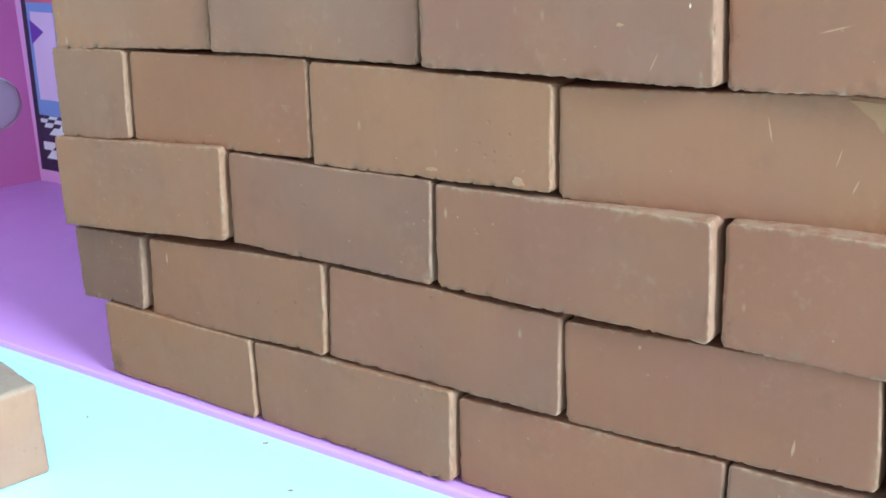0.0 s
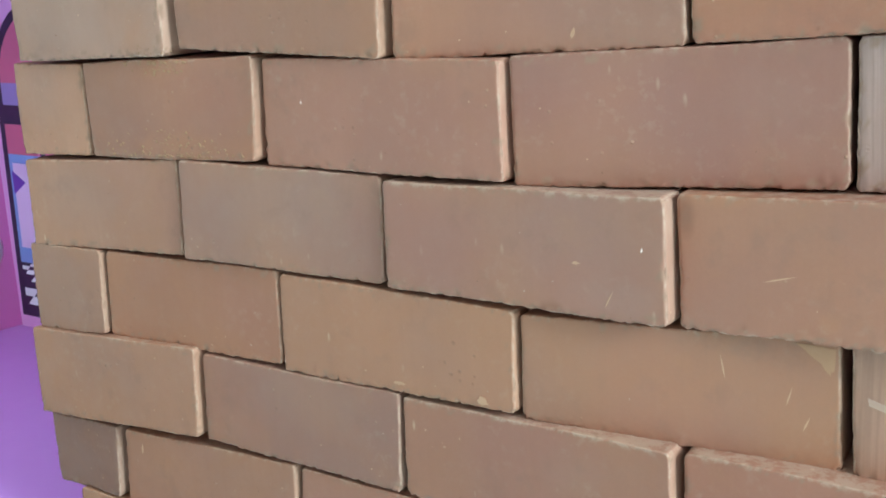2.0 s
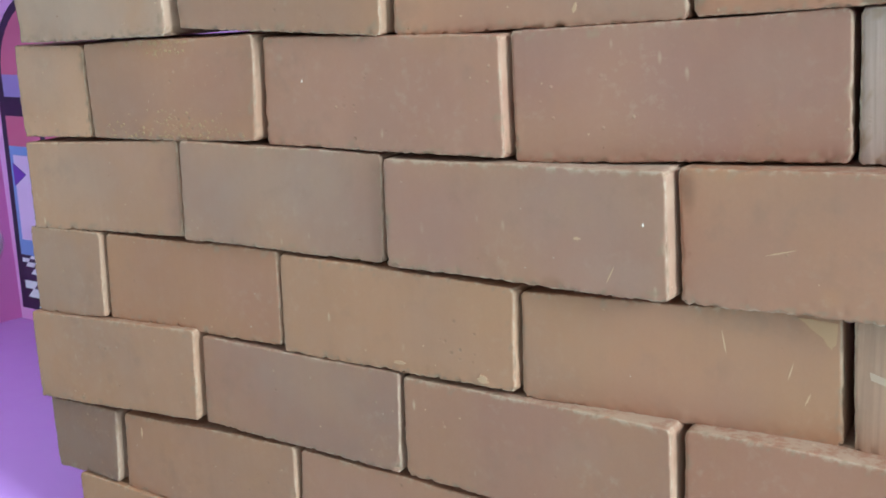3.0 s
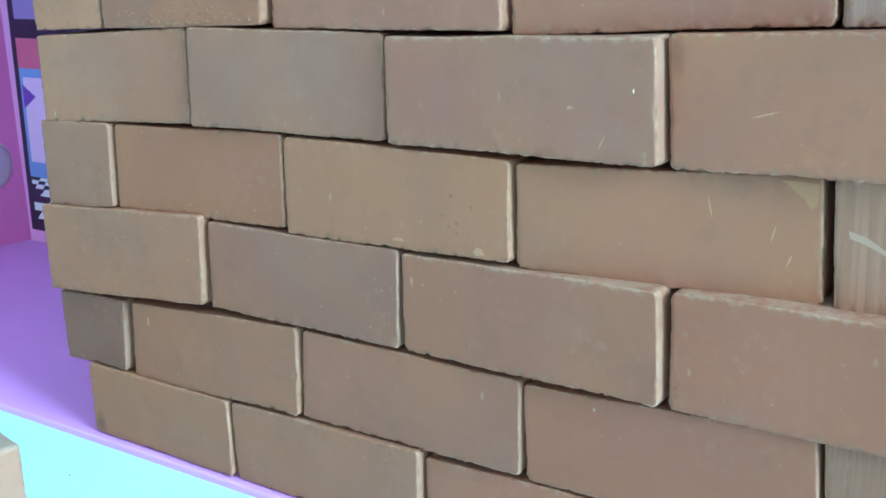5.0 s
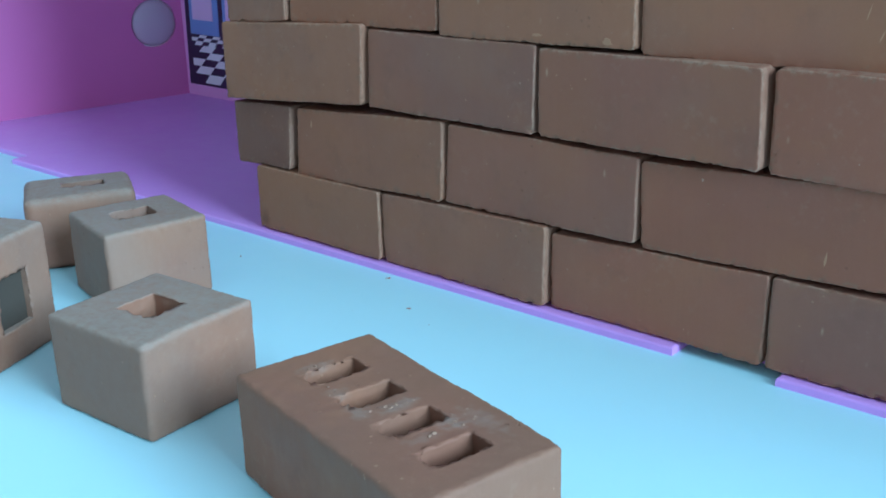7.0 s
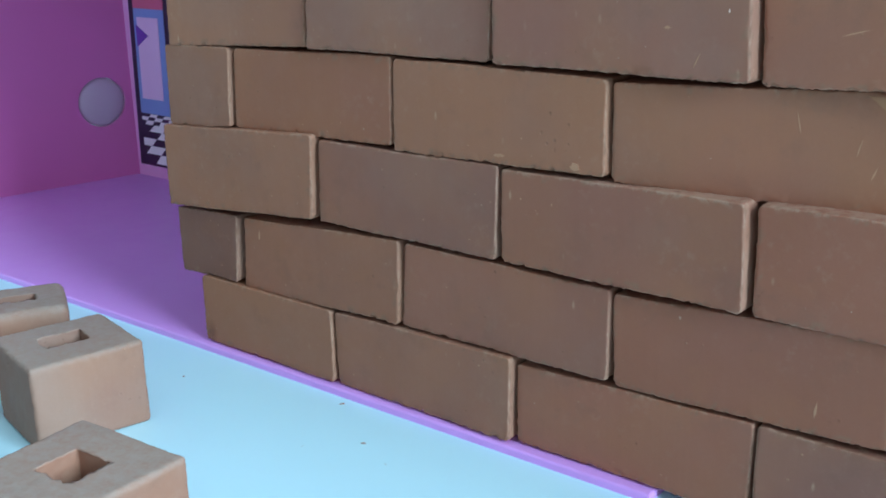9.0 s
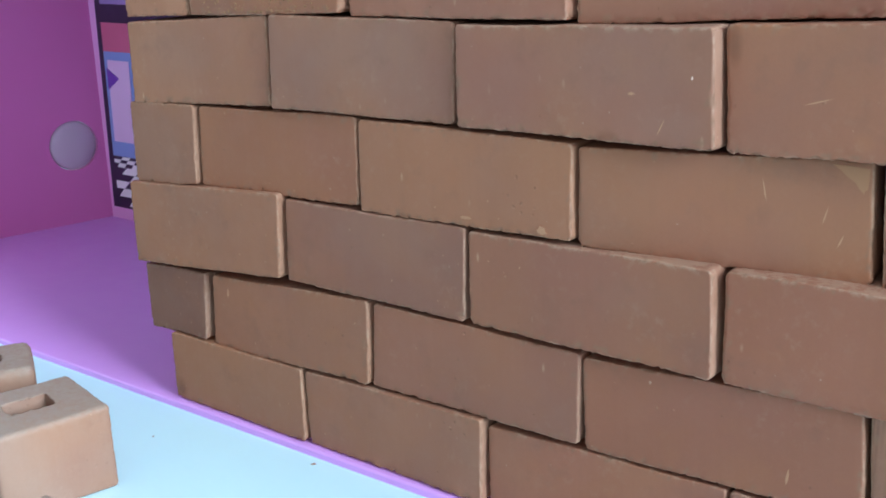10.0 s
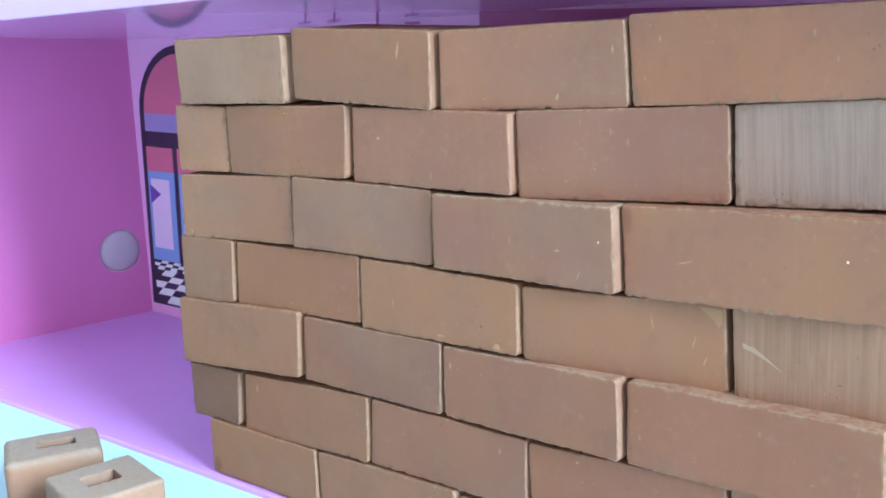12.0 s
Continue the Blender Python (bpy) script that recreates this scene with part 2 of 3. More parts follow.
def brick_bm(length, width, height, slots=(), seed=0.0, worn=1.0, axis=2, crown=0.0, left=0.9, right=0.55, round_slots=False, soft=0.0):
    """A clay brick in metres about its base centre, with rounded, chipped arrises. slots: (x0, x1, y0, y1) in mm from
    one corner, running through along z (or along x where axis is 0, given as y0, y1, z0, z1). crown: how pale the top
    arris is, for scuffs and for the light
    on it, put into the colour. soft: the arris's radius in mm beyond the usual sharp one."""
    L, W, H = length * 1000, width * 1000, height * 1000
    ex, ey, ez = [], [], []
    for a, b, c, d in slots:
        if axis == 2:
            ex += [a, b]
            ey += [c, d]
        else:
            ey += [a, b]
            ez += [c, d]
    if slots:
        xs, ys, zs = cuts(L, ex, 0.7), cuts(W, ey, 0.7), cuts(H, ez, 1.4 if axis == 2 else 0.7)
    else:
        xs, ys, zs = cuts(L, (), 0.75), [0, 0.25, 0.6, 1.1, 1.8, 2.8, 8, 20, W - 2, W], cuts(H, (), 1.3)
    top = len(zs) - 1

    def solid(i, j, k):
        if not (0 <= i < len(xs) - 1 and 0 <= j < len(ys) - 1 and 0 <= k < len(zs) - 1):
            return False
        x, y, z = (xs[i] + xs[i + 1]) / 2, (ys[j] + ys[j + 1]) / 2, (zs[k] + zs[k + 1]) / 2
        for a, b, c, d in slots:
            u, w, deep = (x, y, H - z) if axis == 2 else (y, z, L - x)
            if a < u < b and c < w < d and (axis == 2 or deep < 0.92 * L):
                return False
        return True

    bm = bmesh.new()
    wear = bm.verts.layers.float.new("wear")
    chip = bm.verts.layers.float.new("chip")
    cut = bm.verts.layers.float.new("cut")
    for key in ("ochre", "ash", "char", "rose", "dust"):
        bm.verts.layers.float.new(key)
    made = {}
    s = Vector((seed * 13.7, seed * 5.1, seed * 9.3))
    turned = [Vector((a * 31.0, a * 7.0, a * 17.0)) for a in range(3)]
    corner = [1.1 + 1.3 * abs(noise.noise(s + Vector((k * 3.3, 1.7, 0)))) for k in range(4)]

    def rounded(p, a, size_a, b, size_b, r, hi_a, hi_b):
        """Rounds one corner of a section in the plane of the axes a and b."""
        u = size_a - p[a] if hi_a else p[a]
        w = size_b - p[b] if hi_b else p[b]
        if u < r and w < r:
            vu, vw = (r - u) / r, (r - w) / r
            f = max(vu, vw) / max(1e-6, math.hypot(vu, vw))
            nu, nw = r - r * vu * f, r - r * vw * f
            p[a] = size_a - nu if hi_a else nu
            p[b] = size_b - nw if hi_b else nw

    def vert(i, j, k):
        key = (i, j, k)
        if key in made:
            return made[key]
        p = Vector((xs[i], ys[j], zs[k]))
        size = Vector((L, W, H))
        edge = sorted(min(p[a], size[a] - p[a]) for a in range(3))
        near, outer = edge[1], edge[0] < 1e-4
        low = zs[k] < H / 2
        r = 0.36 + soft + 0.16 * noise.noise(p / 16 + s)
        chipped = 0.0
        if near < 4 and not soft:
            # broad bites and small crisp nicks out of the arrises
            bite, nick = noise.noise(p / 3.0 + s * 1.7), noise.noise(p / 1.15 + s * 2.3)
            limit = (0.36 if low else 0.47) / max(0.5, worn) ** 0.5
            if bite > limit:
                chipped = min(1.0, (bite - limit) * 7 * worn)
                r += (1.1 if low else 0.8) * chipped
            edge_limit = 0.18 if low else 0.28
            if nick > edge_limit and near < 1.2:
                chipped = max(chipped, min(1.0, (nick - edge_limit) * 5))
                r += (1.05 if low else 0.6) * min(1.0, (nick - edge_limit) * 4)
        if outer:
            q = Vector([min(max(p[a], r), size[a] - r) for a in range(3)])
            d = p - q
            if d.length > 1e-6:
                p = q + d.normalized() * r
            # the upright edges, and the corners of the face
            for hi_x, re in () if soft else ((False, left), (True, right)):
                for hi_y in (False, True):
                    rounded(p, 0, L, 1, W, re, hi_x, hi_y)
                for hi_z in (False, True):
                    rounded(p, 0, L, 2, H, corner[2 * hi_x + hi_z], hi_x, hi_z)
            p += Vector([noise.noise(p / 26 + s + turned[a]) for a in range(3)]) * 0.42
            if near < 2 and not soft:
                p += Vector([noise.noise(p / 1.0 + s + turned[a]) for a in range(3)]) * (0.32 if low else 0.16)
            elif soft:
                p += Vector([0.10 * noise.noise(p / 3.0 + s + turned[a]) + (0.20 if near < 2.0 else 0.03) * noise.noise(p / 1.1 + s + turned[a]) for a in range(3)])
        for a, b, c, d in slots:
            u, w = (1, 2) if axis == 0 else (0, 1)
            here = Vector((xs[i], ys[j], zs[k]))
            if a - 0.01 <= here[u] <= b + 0.01 and c - 0.01 <= here[w] <= d + 0.01:
                rim = (k == top) if axis == 2 else (i == len(xs) - 1)
                if round_slots:
                    # one end of each slot is round
                    hu = (b - a) / 2
                    cw = max(here[w], c + hu)
                    off_u, off_w = here[u] - (a + b) / 2, here[w] - cw
                    dist = math.hypot(off_u, off_w)
                    if dist > hu * 1.0001:
                        p[u], p[w] = p[u] + off_u * (hu / dist - 1), p[w] + off_w * (hu / dist - 1)
                p += Vector([noise.noise(here / (1.3 if rim else 2.5) + s + turned[n]) for n in range(3)]) * ((0.95 if round_slots else 0.75) if rim else 0.2)
        v = bm.verts.new(((p.x - L / 2) / 1000, (p.y - W / 2) / 1000, p.z / 1000))
        # worn arrises; crown also paints the light that the top catches
        v[wear] = max(max(0.0, 1 - near / 0.62), crown * max(0.0, 1.35 - (H - zs[k]) / 1.0)) if outer and not soft else 0.0
        # marks both end faces for the paler, lit-looking colour
        v[cut] = 1.0 if outer and (xs[i] > L - 0.3 or xs[i] < 0.3) and axis == 2 and not soft else 0.0
        v[chip] = chipped if near < 1.9 else 0.0
        made[key] = v
        return v

    sides = (
        ((-1, 0, 0), ((0, 0, 0), (0, 0, 1), (0, 1, 1), (0, 1, 0))), ((1, 0, 0), ((1, 0, 0), (1, 1, 0), (1, 1, 1), (1, 0, 1))),
        ((0, -1, 0), ((0, 0, 0), (1, 0, 0), (1, 0, 1), (0, 0, 1))), ((0, 1, 0), ((0, 1, 0), (0, 1, 1), (1, 1, 1), (1, 1, 0))),
        ((0, 0, -1), ((0, 0, 0), (0, 1, 0), (1, 1, 0), (1, 0, 0))), ((0, 0, 1), ((0, 0, 1), (1, 0, 1), (1, 1, 1), (0, 1, 1))),
    )
    nx, ny, nz = len(xs) - 1, len(ys) - 1, len(zs) - 1
    full = np.ones((nx + 2, ny + 2, nz + 2), bool)
    full[0], full[-1], full[:, 0], full[:, -1], full[:, :, 0], full[:, :, -1] = (False,) * 6
    if slots:
        for i in range(nx):
            for j in range(ny):
                for k in range(nz):
                    full[i + 1, j + 1, k + 1] = solid(i, j, k)
    for (di, dj, dk), quad in sides:
        beyond = full[1 + di:nx + 1 + di, 1 + dj:ny + 1 + dj, 1 + dk:nz + 1 + dk]
        for i, j, k in np.argwhere(full[1:-1, 1:-1, 1:-1] & ~beyond):
            bm.faces.new([vert(int(i) + a, int(j) + b, int(k) + c) for a, b, c in quad]).smooth = True
    if slots:
        for e in bm.edges:
            if len(e.link_faces) == 2 and e.calc_face_angle() > 0.9:
                e.smooth = False
    return bm


def srgb(r, g, b):
    return tuple(((c / 255 + 0.055) / 1.055) ** 2.4 for c in (r, g, b)) + (1.0,)


def tint(colour):
    """A brick's own body colour, drawn a little towards the common red-brown clay."""
    c, common = srgb(*colour), srgb(166, 123, 101)
    return tuple(0.74 * a + 0.26 * b for a, b in zip(c, common))


# ---- the room that closes the place ----
def room():
    x0, x1, y0, y1, z0, z1 = -1.9, 4.7, -2.4, 2.6, -0.7478, 3.5
    t = 0.12
    tagged(part("floor", box_bm(x0, x1, y0, y1, z0 - t, z0), FLOORWOOD), "plain brown room floor", "floor", kind="structure")
    tagged(part("ceiling", box_bm(x0, x1, y0, y1, z1, z1 + t), WALLPAINT), "plain white room ceiling", "ceiling", kind="structure")
    tagged(part("wall_north", box_bm(x0 - t, x1 + t, y1, y1 + t, z0, z1), WALLPAINT), "plain off-white room wall", "wall", kind="structure")
    tagged(part("wall_south", box_bm(x0 - t, x1 + t, y0 - t, y0, z0, z1), WALLPAINT), "plain off-white room wall", "wall", kind="structure")
    tagged(part("wall_west", box_bm(x0 - t, x0, y0, y1, z0, z1), WALLPAINT), "plain off-white room wall", "wall", kind="structure")
    # the east wall has the window's opening
    wy0, wy1, wz0, wz1 = -1.45, 1.65, 1.05, 3.30
    bm = bmesh.new()
    for a, b, c, d in ((y0, y1, z0, wz0), (y0, y1, wz1, z1), (y0, wy0, wz0, wz1), (wy1, y1, wz0, wz1)):
        g = bmesh.ops.create_cube(bm, size=1)["verts"]
        for v in g:
            v.co = (x1 + t / 2 + v.co.x * t, (a + b) / 2 + v.co.y * (b - a), (c + d) / 2 + v.co.z * (d - c))
    tagged(part("wall_east", bm, WALLPAINT), "plain off-white room wall with a window opening", "wall", kind="structure")


room()


# ---- the table ----
TABLE_Z = 0.0022


def table():
    t = tagged(new("table"), "white laminate table with a pale bluish top", "table")
    t.location = (0.0, 0.0, TABLE_Z - 0.75)
    part("tabletop", box_bm(-1.05, 0.75, -0.42, 0.62, 0.722, 0.75, 0.004), TABLE, t)
    for x in (-0.98, 0.68):
        for y in (-0.36, 0.56):
            part("leg", box_bm(x - 0.025, x + 0.025, y - 0.025, y + 0.025, 0, 0.722, 0.003), TABLE, t)
    return t


table()

# ---- the dollhouse ----
HOUSE = tagged(new("dollhouse"), "pink plastic dollhouse room with printed back wall", "dollhouse")
BACK, FRONT, FLOOR_Z = 0.379, 0.2200, 0.0048


def ceiling_z(x, y):
    """The height of the ceiling's underside."""
    return 0.1935 + 0.045 * (x + 0.552) + 0.078 * (BACK - y)


def dollhouse():
    outline = [(-0.598, 0.2285), (-0.498, 0.2285), (-0.498, FRONT), (-0.119, FRONT), (-0.119, 0.232), (-0.086, 0.232), (-0.086, FRONT),
               (0.16, FRONT), (0.16, BACK), (-0.561, BACK)]
    part("house_floor", plate_bm(outline, TABLE_Z, FLOOR_Z, 0.0009), PINK, HOUSE)
    part("back_panel", box_bm(-0.575, 0.163, BACK, BACK + 0.004, TABLE_Z, 0.236), LILAC, HOUSE, "lilac printed back panel")
    part("end_panel", box_bm(0.16, 0.164, FRONT, BACK, FLOOR_Z, ceiling_z(0.16, BACK)), PINK_WALL, HOUSE)
    # the ceiling slab, glossy below, slightly out of level
    bm = box_bm(-0.605, 0.166, FRONT - 0.002, BACK, 0.0, 0.028, 0.0008)
    for v in bm.verts:
        v.co.z += ceiling_z(v.co.x, v.co.y)
    part("house_ceiling", bm, CEILING, HOUSE, "glossy pale lilac plastic ceiling slab")
    # side wall, splayed, with a round hole through it
    p, q = Vector((-0.5575, BACK, 0)), Vector((-0.5916, 0.225, 0))
    along = q - p
    length = along.length
    along.normalize()
    out = Vector((-along.y, along.x, 0))
    if out.x > 0:
        out = -out
    hole_u, hole_z, hole_r, n = 0.0190, 0.0515, 0.0148, 40
    ROOF_Z = 0.2125
    corners = [(0, TABLE_Z), (length, TABLE_Z), (length, ROOF_Z), (0, ROOF_Z)]
    bm = bmesh.new()

    def at(u, z, d):
        return bm.verts.new(p + along * u + out * d + Vector((0, 0, z)))

    rings = []
    for d in (0.0, 0.004):
        ring, rim = [], []
        for i in range(n):
            a = 2 * math.pi * (i + 0.5) / n
            c, s = math.cos(a), math.sin(a)
            ring.append(at(hole_u + hole_r * c, hole_z + hole_r * s, d))
            # the rectangle's edge in the same direction
            fx = ((length - hole_u) / c if c > 0 else -hole_u / c)
            fz = ((ROOF_Z - hole_z) / s if s > 0 else (TABLE_Z - hole_z) / s)
            f = min(fx, fz)
            rim.append(at(hole_u + f * c, hole_z + f * s, d))
        cs = [at(u, z, d) for u, z in corners]
        rings.append((ring, rim, cs))
        for i in range(n):
            j = (i + 1) % n
            bm.faces.new((ring[i], ring[j], rim[j], rim[i]))
        for i in range(n):
            j = (i + 1) % n
            a, b = rim[i].co, rim[j].co
            for k in cs:
                da, db = (a - k.co), (b - k.co)
                if abs(da.normalized().dot(db.normalized())) < 0.3 and ((abs(a.z - k.co.z) < 1e-6) != (abs(b.z - k.co.z) < 1e-6)):
                    bm.faces.new((rim[i], rim[j], k))
    (r0, e0, c0), (r1, e1, c1) = rings
    for i in range(n):
        j = (i + 1) % n
        bm.faces.new((r0[i], r0[j], r1[j], r1[i]))
    for i in range(4):
        j = (i + 1) % 4
        bm.faces.new((c0[i], c0[j], c1[j], c1[i]))
    bmesh.ops.recalc_face_normals(bm, faces=bm.faces[:])
    side = part("side_panel", bm, PINK_WALL, HOUSE, "pink plastic side wall with a round hole")
    bm = bmesh.new()
    plug = bmesh.ops.create_uvsphere(bm, u_segments=40, v_segments=16, radius=hole_r - 0.0002)["verts"]
    for v in plug:
        v.co.z *= 0.26
    for fc in bm.faces:
        fc.smooth = True
    turn = out.to_track_quat("Z", "Y").to_matrix().to_4x4()
    for v in plug:
        v.co = p + along * hole_u + out * 0.0024 + Vector((0, 0, hole_z)) + turn @ v.co
    part("plug", bm, PLUG, side, "pale grey-lilac round plug")


dollhouse()


def flat_bm(points, y, thick=0.0004, lean=0.0):
    """A thin printed patch on the back panel: outline (x, z)."""
    bm = bmesh.new()
    f = bm.faces.new([bm.verts.new((x + lean * z, y, z)) for x, z in points])
    out = bmesh.ops.extrude_face_region(bm, geom=[f])
    for v in out["geom"]:
        if isinstance(v, bmesh.types.BMVert):
            v.co.y -= thick
    bmesh.ops.recalc_face_normals(bm, faces=bm.faces[:])
    return bm


def rect(x0, x1, z0, z1):
    return [(x0, z0), (x1, z0), (x1, z1), (x0, z1)]


def arch(x0, x1, z0, spring, n=20):
    r, cx = (x1 - x0) / 2, (x0 + x1) / 2
    return [(x0, z0), (x1, z0)] + [(cx + r * math.cos(math.pi * i / n), spring + r * math.sin(math.pi * i / n)) for i in range(n + 1)]


def prints():
    y = BACK - 0.0002
    lean = 0.03

    def printed(name, points, layer, ink, parent, label=""):
        return part(name, flat_bm(points, y - 0.0004 * layer, lean=lean), ink, parent, label)

    door = printed("door_print", arch(-0.5548, -0.4655, 0.0118, 0.1455), 0, INK, HOUSE, "printed dark arched door outline")
    printed("fanlight_print", arch(-0.5494, -0.4710, 0.1450, 0.1455), 1, SKYINK, door, "printed rose dusk sky")
    printed("cloud_print", rect(-0.5494, -0.4710, 0.1330, 0.1450), 1, CLOUD, door, "printed blue clouds")
    for x0, x1 in ((-0.5502, -0.5225), (-0.5180, -0.4710)):
        printed("leaf_print", rect(x0, x1, 0.0440, 0.1060), 1, BLUE, door, "printed blue door leaf")
        printed("lintel_print", rect(x0, x1, 0.1060, 0.1225), 1, SKYINK, door, "printed rose strip")
        printed("panel_print", rect(x0 + 0.0032, x1 - 0.0050, 0.0530, 0.1010), 2, PALE, door, "printed pale lilac door panel")
    printed("arrow_print", [(-0.5474, 0.0838), (-0.5372, 0.0905), (-0.5476, 0.0965)], 3, VIOLET, door, "printed violet triangle")
    # checkered floor, drawn in perspective: wide tiles in front, small ones at the back
    z0, start = 0.0135, -0.5391
    for row, high in enumerate((0.0056, 0.0050, 0.0046, 0.0043, 0.0041, 0.0026, 0.0022, 0.0018)):
        wide = 0.0142 - 0.0005 * row if row < 5 else 0.0066
        skew = 0.0050 if row < 5 else 0.0020
        for k in range(-6, 14):
            x0, x1 = start + k * wide, start + (k + 1) * wide
            if (row + k) % 2 or x0 < -0.5540 or x1 + skew > -0.4700:
                if (row + k) % 2 or x1 < -0.5465 or x0 > -0.4780:
                    continue
            low, up = max(x0, -0.5496), max(x0 + skew, -0.5496)
            printed("checker_print", [(low, z0), (min(x1, -0.4710), z0), (min(x1 + skew, -0.4710), z0 + high), (min(up, -0.4712), z0 + high)], 1, WHITEINK, door)
        start, z0 = start + skew, z0 + high
    # glasses hanging from the rail under the ceiling, and a plum panel beside them
    part("panel_edge_print", flat_bm(rect(-0.3345, -0.3335, 0.1500, 0.2135), y), PLUM, HOUSE, "printed purple line")
    part("upper_print", flat_bm(rect(-0.265, 0.10, 0.1300, 0.2080), y), CRIMSON, HOUSE, "printed plum panel")
    for x in (-0.3890, -0.3660, -0.3090):
        z = ceiling_z(x, BACK) - 0.0015
        g = part("glass_print", flat_bm(rect(x - 0.0006, x + 0.0006, z - 0.0120, z), y), PLUM, HOUSE, "printed stemmed glass hanging upside down")
        cup = [(x + 0.0075 * math.cos(a), z - 0.0200 + 0.0085 * math.sin(a)) for a in [math.pi * i / 10 for i in range(11)]]
        part("cup_print", flat_bm(cup + [(x - 0.0050, z - 0.0300), (x + 0.0050, z - 0.0300)], y), PALE, g)
        part("foot_print", flat_bm(rect(x - 0.0050, x + 0.0050, z - 0.0012, z), y - 0.0004), PLUM, g)


prints()


# ---- the dry-stacked wall of miniature bricks ----
WALL = tagged(new("brick_wall"), "dry-stacked wall of miniature brown clay bricks", "brick wall")
WALL.location = (-0.174, 0.24, FLOOR_Z)
DEPTH = 0.0372


def laid(x0, x1, zb0, zb1, zt0, zt1, y0, y1, colour, material=CLAY, worn=1.0, label="", crown=0.4, lean=(0.0, 0.0)):
    """One brick of the wall: its front face's ends along x, heights of its bottom and top at both ends and the y of its face there, all in mm
    (y from the wall's plane); lean: how far each upright edge leans to the right. No two bricks are quite square."""
    laid.count += 1
    zb0, zb1, zt0, zt1, x1 = zb0 - 0.14, zb1 - 0.14, zt0 + 0.1, zt1 + 0.1, x1
    length = math.hypot(x1 - x0, y1 - y0) / 1000
    left_high, right_high = (zt0 - zb0) / 1000, (zt1 - zb1) / 1000
    height = (left_high + right_high) / 2
    tilt = math.atan2(zb1 - zb0, x1 - x0)
    turn = math.atan2(y1 - y0, x1 - x0)
    bm = brick_bm(length, DEPTH, height, (), laid.count * 1.37, worn, 2, crown)
    for v in bm.verts:
        u, w = v.co.x / length + 0.5, v.co.z / height
        v.co.z *= (left_high + (right_high - left_high) * u) / height
        v.co.x += ((1 - u) * lean[0] + u * lean[1]) / 1000 * (w - 0.5) + tilt * height * w
    ob = part("brick", bm, material, WALL, label)
    face = Vector(((x0 + x1) / 2000, 0.222 + (y0 + y1) / 2000, (zb0 + zb1) / 2000))
    m = Matrix.Translation(face) @ Matrix.Rotation(turn, 4, "Z") @ Matrix.Rotation(-tilt, 4, "Y") @ Matrix.Translation((0, DEPTH / 2, 0))
    ob.matrix_parent_inverse = WALL.matrix_basis.inverted()
    ob.matrix_basis = m
    ob.color = tint(colour)
    return ob


laid.count = 0

# course by course from the floor, from the free end on
laid(-309.68, -241.96, 5.55, 5.55, 31.1, 31.8, 0.77, -0.04, (168, 142, 117), lean=(0.2, -0.8))
laid(-240.96, -167.61, 5.55, 5.55, 31.13, 33.47, 0.91, -0.51, (166, 140, 121), lean=(-0.3, 0.6))
laid(-166.61, -91.78, 5.55, 5.55, 31.18, 33.31, 1.87, 1.05, (164, 129, 112), lean=(0.1, 0.6))
laid(-90.78, -7.88, 5.55, 5.55, 33.58, 33.58, 0.66, 0.66, (146, 120, 112), lean=(0.3, 0.3))

laid(-321.56, -288.11, 31.25, 32.63, 55.48, 57.57, 1.94, 0.59, (122, 106, 100), label="dark grey-brown half brick", crown=0.0, lean=(-0.0, 1.8))
laid(-285.61, -210.94, 31.12, 33.97, 57.12, 62.15, 1.69, 0.27, (162, 134, 112), lean=(1.8, 1.1))
laid(-209.94, -134.91, 33.47, 34.22, 61.53, 61.23, 1.19, 0.47, (156, 128, 114), lean=(1.9, 0.4))
laid(-133.91, -58.6, 33.19, 35.84, 60.4, 63.46, 1.15, 1.02, (152, 118, 102), lean=(-0.8, -1.7))
laid(-57, 18.21, 35.06, 34.79, 63.15, 63.18, 1.62, 1.62, (140, 124, 111), WIRECUT, 1.6, "grey rough-faced brick with drag marks", lean=(-1.7, -1.7))

laid(-321.62, -245.94, 57.8, 63.59, 87.01, 92.07, -1.46, -1.59, (162, 136, 115), lean=(0.2, 1.6))
laid(-244.26, -172.51, 63.14, 63.22, 90.32, 91.3, 0, -0.11, (140, 119, 111), lean=(1.6, 0.8))
laid(-171.18, -95.86, 63.15, 64.06, 90.58, 92.39, 0.27, -2.55, (152, 123, 110), crown=1.0, lean=(-0.1, -1.0))
laid(-94.13, -10.56, 63.64, 63.17, 92.2, 93.17, -0.47, -1.07, (154, 119, 102), crown=0.9, lean=(-1.0, -1.0))

laid(-318.82, -284.53, 87.34, 90.51, 115.85, 117.26, 0.43, -0.33, (152, 130, 114), lean=(0.3, 1.4))
laid(-283.33, -212.25, 90.3, 92.24, 117.29, 119.45, 0.92, 0.81, (156, 123, 101), lean=(1.4, 0.8))
laid(-211.25, -136.75, 91.07, 93.09, 119.14, 119.12, 0.27, -0.55, (166, 138, 115), lean=(0.7, 0.2))
laid(-135.75, -62.46, 91.58, 92.43, 118.06, 121.14, 0.79, 5.97, (161, 131, 104), crown=0.3, lean=(-0.5, -1.6))
laid(-60.05, 20.06, 92.13, 93.47, 120.83, 122.98, 5.52, 6.52, (158, 140, 124), WIRECUT, 1.0, "grey-brown brick with vertical drag marks", lean=(-1.6, -1.6))

